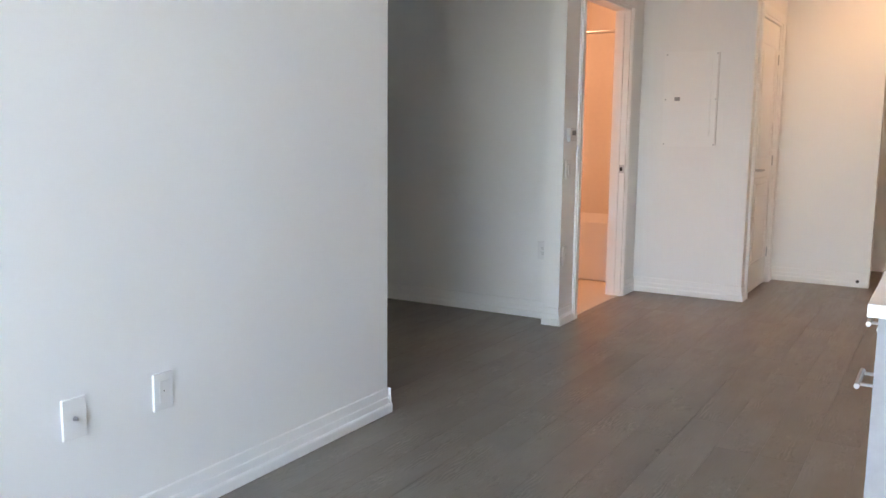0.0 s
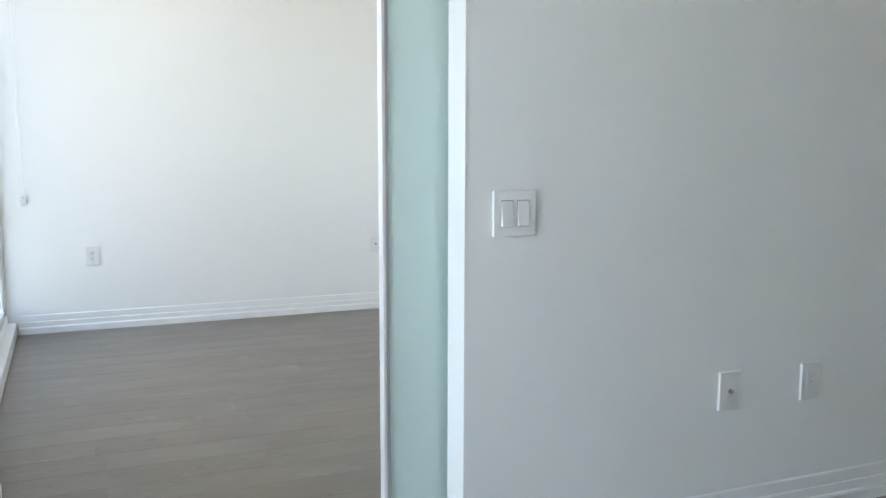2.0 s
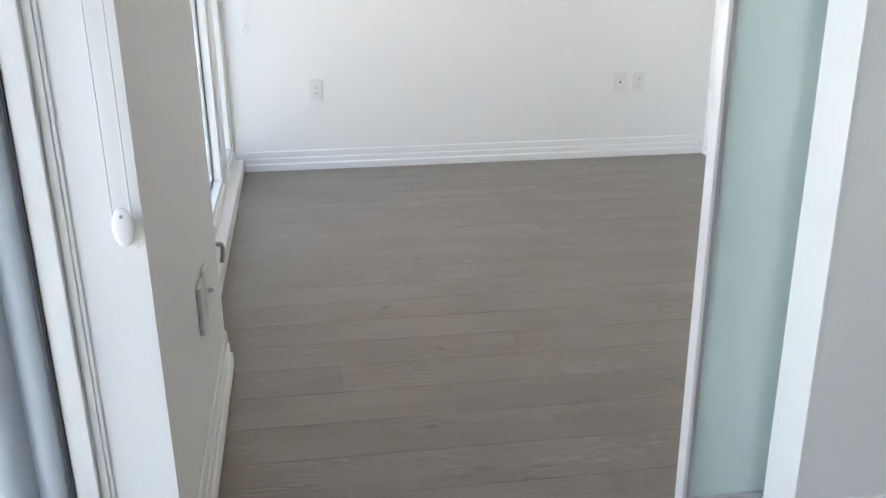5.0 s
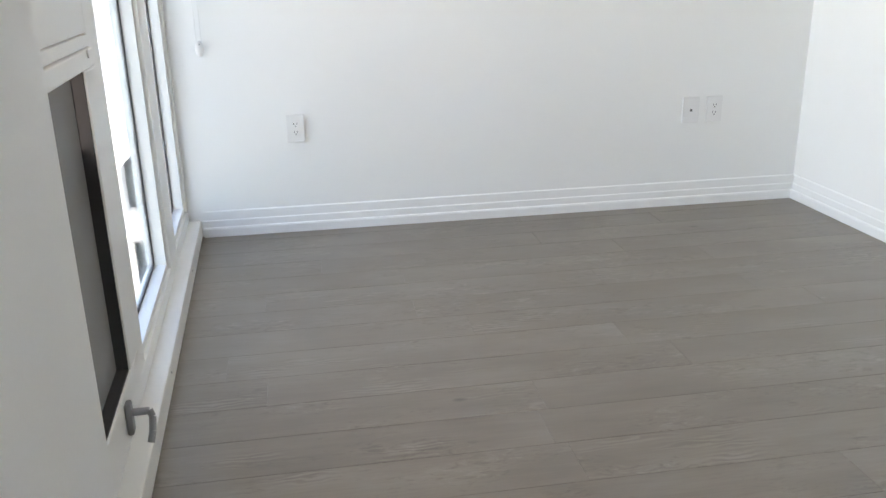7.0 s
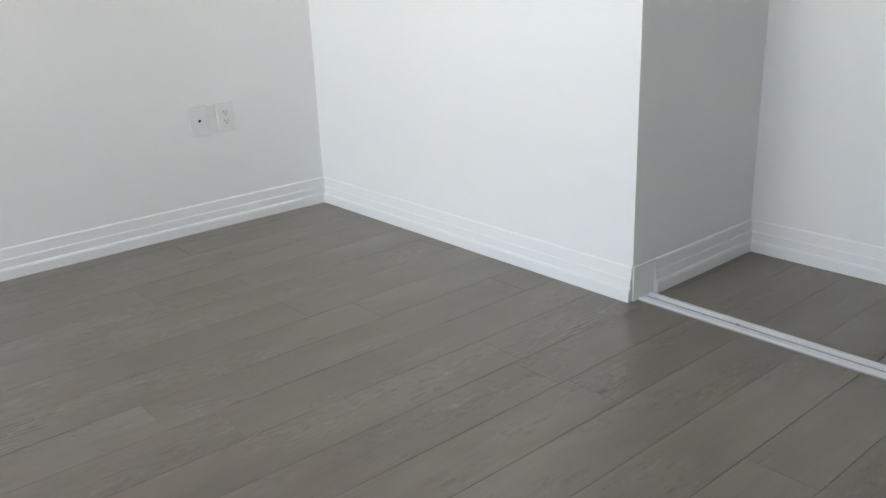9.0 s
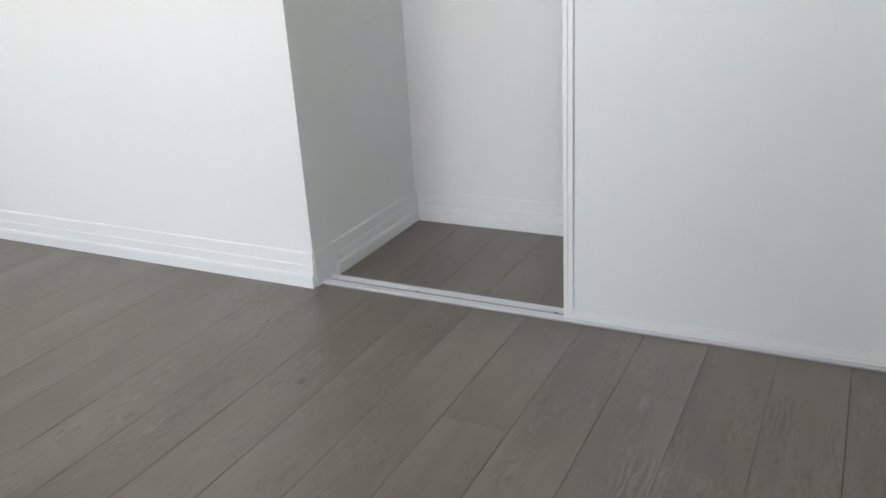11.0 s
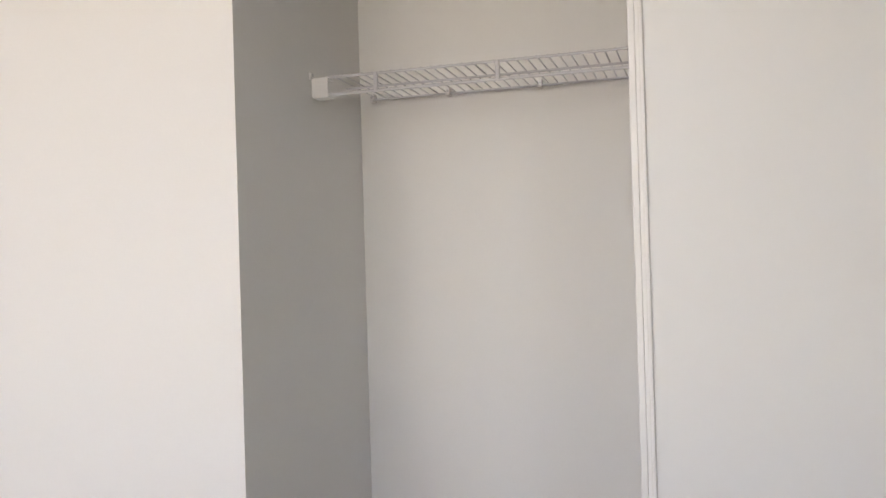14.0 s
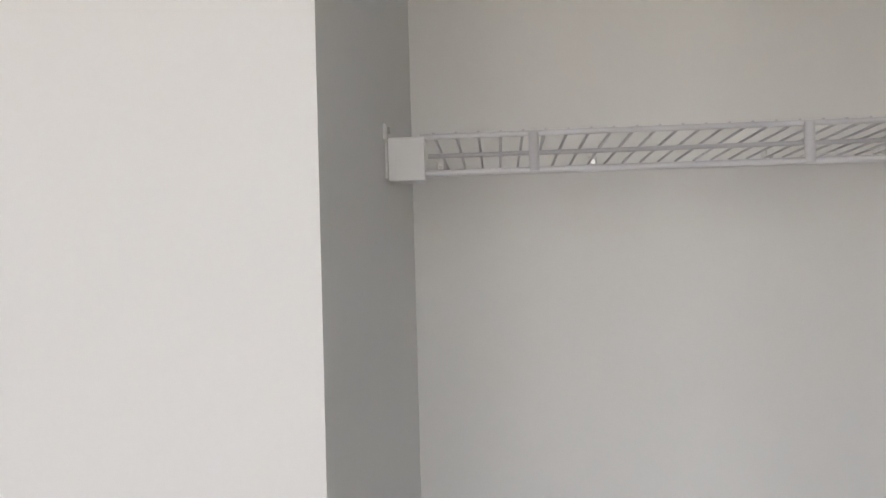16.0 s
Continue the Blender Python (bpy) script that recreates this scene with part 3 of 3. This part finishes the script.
# ---- hall and bathroom ----
def casing(name, x0, x1, y, z1):
    """Door casing round an opening in a wall that faces -y."""
    specs = []
    for a, b in ((x0 - 0.07, x0), (x1, x1 + 0.07)):
        specs += [(a, b, y - 0.014, y, 0, z1), (a + 0.012, b - 0.012, y - 0.019, y - 0.014, 0, z1)]
    specs += [(x0 - 0.07, x1 + 0.07, y - 0.014, y, z1, z1 + 0.07), (x0 - 0.058, x1 + 0.058, y - 0.019, y - 0.014, z1 + 0.012, z1 + 0.058)]
    specs += [(x0 - 0.002, x0 + 0.018, y - 0.002, y + 0.112, 0, z1), (x1 - 0.018, x1 + 0.002, y - 0.002, y + 0.112, 0, z1), (x0, x1, y - 0.002, y + 0.112, z1 - 0.018, z1 + 0.002)]
    specs += [(x1 - 0.030, x1 - 0.018, y + 0.04, y + 0.09, 0, z1 - 0.018), (x0 + 0.018, x0 + 0.030, y + 0.04, y + 0.09, 0, z1 - 0.018)]
    return structure(name, many(specs, 0.0015), TRIM)


casing("trim", 6.10, 6.99, 0.03, 2.11)
strike = thing("strike_plate", pose(6.971, 0.055, 0.955, 0, 0, 0), "satin steel strike plate on the door jamb", "strike plate")
part("plate", box(-0.003, 0, -0.022, 0.022, -0.03, 0.03, 0.0008), STEEL, strike)
part("hole", box(-0.0035, -0.0025, -0.010, 0.010, -0.014, 0.014), DARK, strike)
casing("trim", 7.45, 8.26, -0.785, 2.09)


def hall_door():
    d = thing("door_1", pose(7.47, -0.772, 0.008), "closed white panelled hall closet door with lever handle", "door")
    tagged(d, kind="structure")
    part("leaf", box(0, 0.77, 0, 0.036, 0, 2.06, 0.002), TRIM, d)
    for z0, z1 in ((0.20, 0.88), (1.02, 1.90)):
        fr = many([(0.11, 0.66, -0.006, 0.001, z0, z0 + 0.02), (0.11, 0.66, -0.006, 0.001, z1 - 0.02, z1), (0.11, 0.13, -0.006, 0.001, z0 + 0.02, z1 - 0.02), (0.64, 0.66, -0.006, 0.001, z0 + 0.02, z1 - 0.02)], 0.002)
        part("moulding", fr, TRIM, d)
        part("raised_panel", box(0.16, 0.61, -0.005, 0.001, z0 + 0.05, z1 - 0.05, 0.004), TRIM, d)
    hb = bmesh.new()
    disc(hb, (0.06, -0.006, 0.945), (0, 1, 0), 0.026, 0.012, 20)
    h = part("handle", hb, STEEL, d, "satin steel lever handle")
    g = bmesh.new()
    tube(g, [(0.06, -0.01, 0.945), (0.06, -0.05, 0.945), (0.075, -0.055, 0.945), (0.17, -0.055, 0.943)], 0.008, 10)
    part("lever", g, STEEL, h)
    for z in (0.25, 1.0, 1.8):
        k = bmesh.new()
        rod(k, (0.775, -0.005, z - 0.04), (0.775, -0.005, z + 0.04), 0.006, 10)
        part("hinge", k, STEEL, d)
    return d


hall_door()


def breaker_panel():
    p = thing("electrical_panel", pose(7.28, -0.345, 1.468, 0, 0, -90), "white painted flush electrical panel cover with screws", "electrical panel")
    part("cover", box(-0.20, 0.20, -0.004, 0, -0.345, 0.345, 0.003), TRIM, p)
    dr = part("door", box(-0.13, 0.15, -0.007, -0.003, -0.27, 0.29, 0.002), TRIM, p)
    part("latch", box(-0.115, -0.075, -0.010, -0.006, -0.01, 0.018, 0.002), GREYMETAL, dr)
    part("hinge", box(0.140, 0.150, -0.011, -0.006, -0.26, 0.28, 0.002), TRIM, dr)
    # raised white strip added to imitate the highlight along the cover's bevel
    part("edge_glint", box(0.190, 0.202, -0.016, -0.003, -0.335, 0.335, 0.004), TUB, p, "glossy white strip put in for the glint on the cover edge")
    for x in (-0.183, 0.183):
        for z in (-0.328, 0.0, 0.328):
            s = bmesh.new()
            disc(s, (x, -0.005, z), (0, 1, 0), 0.006, 0.004, 12)
            part("screw", s, STEEL, p)
    return p


breaker_panel()
bp_ = thing("door_stop", pose(8.412, -1.46, 0.05, 0, 0, 0), "small dark round door stop on the skirting", "door stop")
sb = bmesh.new()
disc(sb, (-0.012, 0, 0), (1, 0, 0), 0.012, 0.024, 14)
part("bumper", sb, DARK, bp_)


def bathtub():
    t = thing("bathtub", pose(7.47, 0.16, 0.004), "white acrylic alcove bathtub", "bathtub")
    bm = bmesh.new()
    add_box(bm, 0, 0.72, 0, 1.72, 0, 0.50)
    top = max(bm.faces, key=lambda f: f.calc_center_median().z)
    r = bmesh.ops.inset_region(bm, faces=[top], thickness=0.07)
    bmesh.ops.translate(bm, verts=list(top.verts), vec=(0, 0, -0.38))
    bmesh.ops.scale(bm, verts=list(top.verts), vec=(0.82, 0.86, 1), space=Matrix.Translation((-0.36, -0.86, 0)))
    bmesh.ops.bevel(bm, geom=list(bm.edges), offset=0.018, segments=3, profile=0.5, affect="EDGES")
    part("tub", bm, TUB, t)
    d = bmesh.new()
    disc(d, (0.36, 0.35, 0.135), (0, 0, 1), 0.03, 0.004)
    part("drain", d, STEEL, t)
    return t


bathtub()
rodt = thing("shower_rod", pose(7.55, 0.14, 2.02), "straight steel shower rod across the bathtub", "shower rod")
rb = bmesh.new()
rod(rb, (0, 0, 0), (0, 1.76, 0), 0.0125, 14)
part("rod", rb, STEEL, rodt)
for y in (0.006, 1.754):
    rb = bmesh.new()
    disc(rb, (0, y, 0), (0, 1, 0), 0.028, 0.012)
    part("flange", rb, STEEL, rodt)


def ceiling_light(x, y, label, color, strength):
    c = thing("ceiling_light", pose(x, y, H), label, "ceiling light", "ceiling lights")
    b = bmesh.new()
    disc(b, (0, 0, -0.012), (0, 0, 1), 0.16, 0.024, 32)
    part("base", b, TRIM, c)
    g = bmesh.new()
    bmesh.ops.create_uvsphere(g, u_segments=24, v_segments=12, radius=1, matrix=Matrix.Translation((0, 0, -0.024)) @ Matrix.Diagonal((0.15, 0.15, 0.05, 1)))
    part("shade", g, lit_material("lit_shade", color, strength), c, "glowing opal glass shade")


ceiling_light(7.0, 0.9, "round opal ceiling light, lit warm", (1.0, 0.6, 0.35), 0.3)
ceiling_light(7.8, -1.6, "round opal ceiling light, lit warm, in the hall", (1.0, 0.66, 0.38), 0.3)


# ---- kitchen run ----
def base_cabinet(x0, w, label):
    c = thing("base_cabinet", pose(x0, -1.937, 0), label, "kitchen cabinet", "kitchen base cabinets")
    part("body", box(0, w, -0.60, -0.022, 0.10, 0.866, 0.001), CABINET, c)
    part("toe_kick", box(0.0, w, -0.55, -0.07, 0, 0.10), GREYFRAME, c)
    for k, (z0, z1, hz) in enumerate(((0.738, 0.862, 0.80), (0.106, 0.732, 0.705))):
        dr = part("drawer_front" if k == 0 else "cabinet_door", box(0.002, w - 0.002, -0.020, 0, z0, z1, 0.001), CABINET, c)
        h = bmesh.new()
        a = w / 2 if k == 0 else 0.10
        rod(h, (a - 0.07, 0.032, hz), (a + 0.07, 0.032, hz), 0.006, 12)
        for x in (a - 0.048, a + 0.048):
            rod(h, (x, 0, hz), (x, 0.032, hz), 0.004, 10)
        part("handle", h, STEEL, dr, "satin steel bar handle")
    return c


for k in range(4):
    base_cabinet(2.825 + 0.6 * k, 0.6, "grey woodgrain kitchen base cabinet with steel bar handles")
ep = thing("end_panel", pose(2.807, -1.937, 0), "grey woodgrain end panel of the kitchen run", "cabinet panel")
part("panel", box(0, 0.0175, -0.60, -0.001, 0, 0.866, 0.001), CABINET, ep)
ct = thing("worktop", pose(2.795, -1.917, 0.8665), "white quartz kitchen worktop with square edge", "worktop")
part("slab", box(0, 2.46, -0.702, 0, 0, 0.028, 0.002), COUNTER, ct)


# ---- outside ----
def outside():
    structure("ground", box(-1500, 1500, -1500, 1500, -21, -20), PAVING)
    structure("lawn", box(-70, -6, 40, 110, -20, -19.96), GRASS)
    pil = thing("facade_pilaster", WIN, "pale blue-grey ribbed metal pilaster outside the window", "pilaster")
    bm = bmesh.new()
    rod(bm, (-0.208, -3.545, -1.0), (-0.208, -3.545, 2.9), 0.040, 28)
    add_box(bm, -0.172, -0.160, -3.548, -3.30, -1.0, 2.9, 0.002)
    part("rib", bm, PILASTER, pil)
    bm = bmesh.new()
    rod(bm, (-0.140, -3.532, 0.06), (-0.140, -3.532, 2.5), 0.028, 24)
    part("rib", bm, PILASTER, pil)
    nb = thing("neighbour_balcony", pose(0, 4.5, 0), "balcony next door with grey posts and glass guard", "balcony")
    part("slab", box(-3.6, -0.9, 0, 6, -0.16, 0.06, 0.01), FACADE, nb)
    part("soffit", box(-3.5, -0.9, 0.04, 6, -0.40, -0.16), CONCRETE, nb)
    part("top_rail", box(-3.6, -0.9, 0.0, 0.06, 1.12, 1.17, 0.004), GREYFRAME, nb)
    for x in (-3.55, -2.6, -1.72, -1.30):
        part("post", box(x, x + 0.07, 0.0, 0.06, 0.06, 1.12, 0.003), GREYFRAME, nb)
    p = part("pane", box(-3.5, -1.0, 0.02, 0.035, 0.12, 1.10), GLASS, nb)
    part("screen_frame", many([(-1.66, -1.60, 0.2, 0.26, 1.17, 2.6), (-1.34, -1.28, 0.2, 0.26, 1.17, 2.6), (-1.60, -1.34, 0.2, 0.26, 1.45, 1.52), (-1.60, -1.34, 0.2, 0.26, 1.17, 1.30)], 0.003), GREYFRAME, nb)
    part("privacy_panel", box(-1.60, -1.34, 0.22, 0.235, 1.30, 2.6), CONCRETE, nb)
    lb = thing("lower_balcony_rail", pose(-1.26, 2.2, -1.46), "white metal balcony rail one floor below", "railing")
    r = bmesh.new()
    rod(r, (0, 0, 0), (0, 7, 0), 0.028, 12)
    part("top_rail", r, FACADE, lb)
    for k in range(24):
        part("baluster", box(-0.01, 0.01, 0.28 * k, 0.28 * k + 0.02, -1.0, -0.02), FACADE, lb)
    part("bottom_rail", box(-0.02, 0.02, 0, 7, -1.05, -1.0), FACADE, lb)
    # wing of the building below and beyond
    b = thing("apartment_building", pose(0, 16, -20), "white apartment block with square windows, several storeys", "building")
    part("wall", box(-5.6, -0.5, 0, 14, 0, 18.8, 0.02), FACADE, b)
    part("roof", box(-5.7, -0.4, -0.1, 14.1, 18.8, 19.0), CONCRETE, b)
    for k in range(9):
        for x in (-5.2, -4.4, -3.6, -2.8, -2.0, -1.2):
            w = part("window", many([(x, x + 0.6, -0.02, 0.04, 0.8 + 2 * k, 2.2 + 2 * k)], 0.005), GREYFRAME, b)
            part("pane", box(x + 0.05, x + 0.55, -0.026, -0.02, 0.85 + 2 * k, 2.15 + 2 * k), GLASS, w)
    lp = thing("street_lamp", pose(-19.5, 60, -20), "tall white park lamp post on the lawn", "street lamp")
    r = bmesh.new()
    rod(r, (0, 0, 0), (0, 0, 4.6), 0.09, 10)
    part("pole", r, FACADE, lp)
    part("head", box(-0.5, 0.5, -0.15, 0.15, 4.6, 4.75, 0.03), FACADE, lp)


def tree(x, y, h, spread, label):
    t = thing("tree", pose(x, y, -20), label, "tree", "trees by the lawn")
    rng = random.Random(int(x * 10 + y))
    bm = bmesh.new()
    bmesh.ops.create_cone(bm, cap_ends=True, segments=9, radius1=0.28, radius2=0.12, depth=h * 0.55, matrix=Matrix.Translation((0, 0, h * 0.275)))
    for k in range(7):
        a = rng.uniform(0, 6.28)
        rod(bm, (0, 0, h * rng.uniform(0.3, 0.5)), (spread * 0.6 * math.cos(a), spread * 0.6 * math.sin(a), h * rng.uniform(0.55, 0.85)), 0.06, 6)
    part("trunk", bm, BARK, t)
    verts, faces = [], []
    for k in range(1500):
        c = Vector((rng.gauss(0, 1), rng.gauss(0, 1), rng.gauss(0, 1))).normalized() * rng.uniform(0.55, 1.0)
        lump = 1 + 0.3 * noise.noise(c * 2.3 + Vector((x, y, 0)))
        c = Vector((c.x * spread * lump, c.y * spread * lump, h * 0.62 + c.z * h * 0.36 * lump))
        q = Euler((rng.uniform(0, 6), rng.uniform(0, 6), rng.uniform(0, 6))).to_matrix()
        s = rng.uniform(0.16, 0.34)
        i = len(verts)
        for u in ((-s, 0, 0), (0, -s * 0.5, 0.03), (s, 0, 0), (0, s * 0.5, 0.03)):
            verts.append(c + q @ Vector(u))
        faces.append((i, i + 1, i + 2, i + 3))
    me = bpy.data.meshes.new("crown")
    me.from_pydata(verts, [], faces)
    me.materials.append(LEAF)
    o = new("crown", me)
    o.parent = t
    return t


outside()
for x, y, h, s in ((-21, 74, 7.5, 4.0), (-27, 80, 8.5, 4.5), (-16, 79, 7.0, 3.6), (-15.5, 48, 4.6, 3.0), (-11.5, 46, 4.0, 2.6), (-19, 50, 4.2, 3.2), (-14, 42, 3.6, 2.8), (-33, 77, 8, 4.2)):
    tree(x, y, h, s, "leafy green tree beside the lawn")


# ---- floor planks ----
def planks():
    W, L, g, g_end = 0.1645, 1.21, 0.0009, 0.0004
    e = 0.0005
    bm = bmesh.new()
    lo = [bm.verts.new(v) for v in ((0, 0, -0.0035), (L, 0, -0.0035), (L, W - g, -0.0035), (0, W - g, -0.0035))]
    md = [bm.verts.new(v) for v in ((0, 0, -e), (L - g_end, 0, -e), (L - g_end, W - g, -e), (0, W - g, -e))]
    up = [bm.verts.new(v) for v in ((e, e, 0), (L - g_end - e, e, 0), (L - g_end - e, W - g - e, 0), (e, W - g - e, 0))]
    for a, b in ((lo, md), (md, up)):
        for k in range(4):
            bm.faces.new((a[k], a[(k + 1) % 4], b[(k + 1) % 4], b[k]))
    bm.faces.new(up)
    me = bpy.data.meshes.new("plank")
    bm.to_mesh(me)
    bm.free()
    me.materials.append(LAMINATE)
    rng = random.Random(4)
    y, row = 0.65 - 20 * W, 0
    seams = {24: 0.555, 26: 1.12, 28: 0.42, 30: 1.058, 32: 0.396}
    while y < YF:
        x = seams.get(row, 0.10 + rng.choice((0.2, 0.5, 0.8, 1.05))) - L
        x_end = 9.4 if y < -0.8 else (XB if y > 2.5 else 6.2 if y > 0.14 else 7.4)
        x_first = 0.105 + 0.0381 * (YF - y) - 0.05
        while x < x_end:
            a, b = max(x, x_first), min(x + L, x_end)
            if b - a > 0.02:
                o = new("plank", me)
                o.parent = floor
                o.location = (a, y, rng.uniform(-0.00015, 0.0))
                o.scale = ((b - a) / L, 1, 1)
            x += L
        y += W
        row += 1


planks()
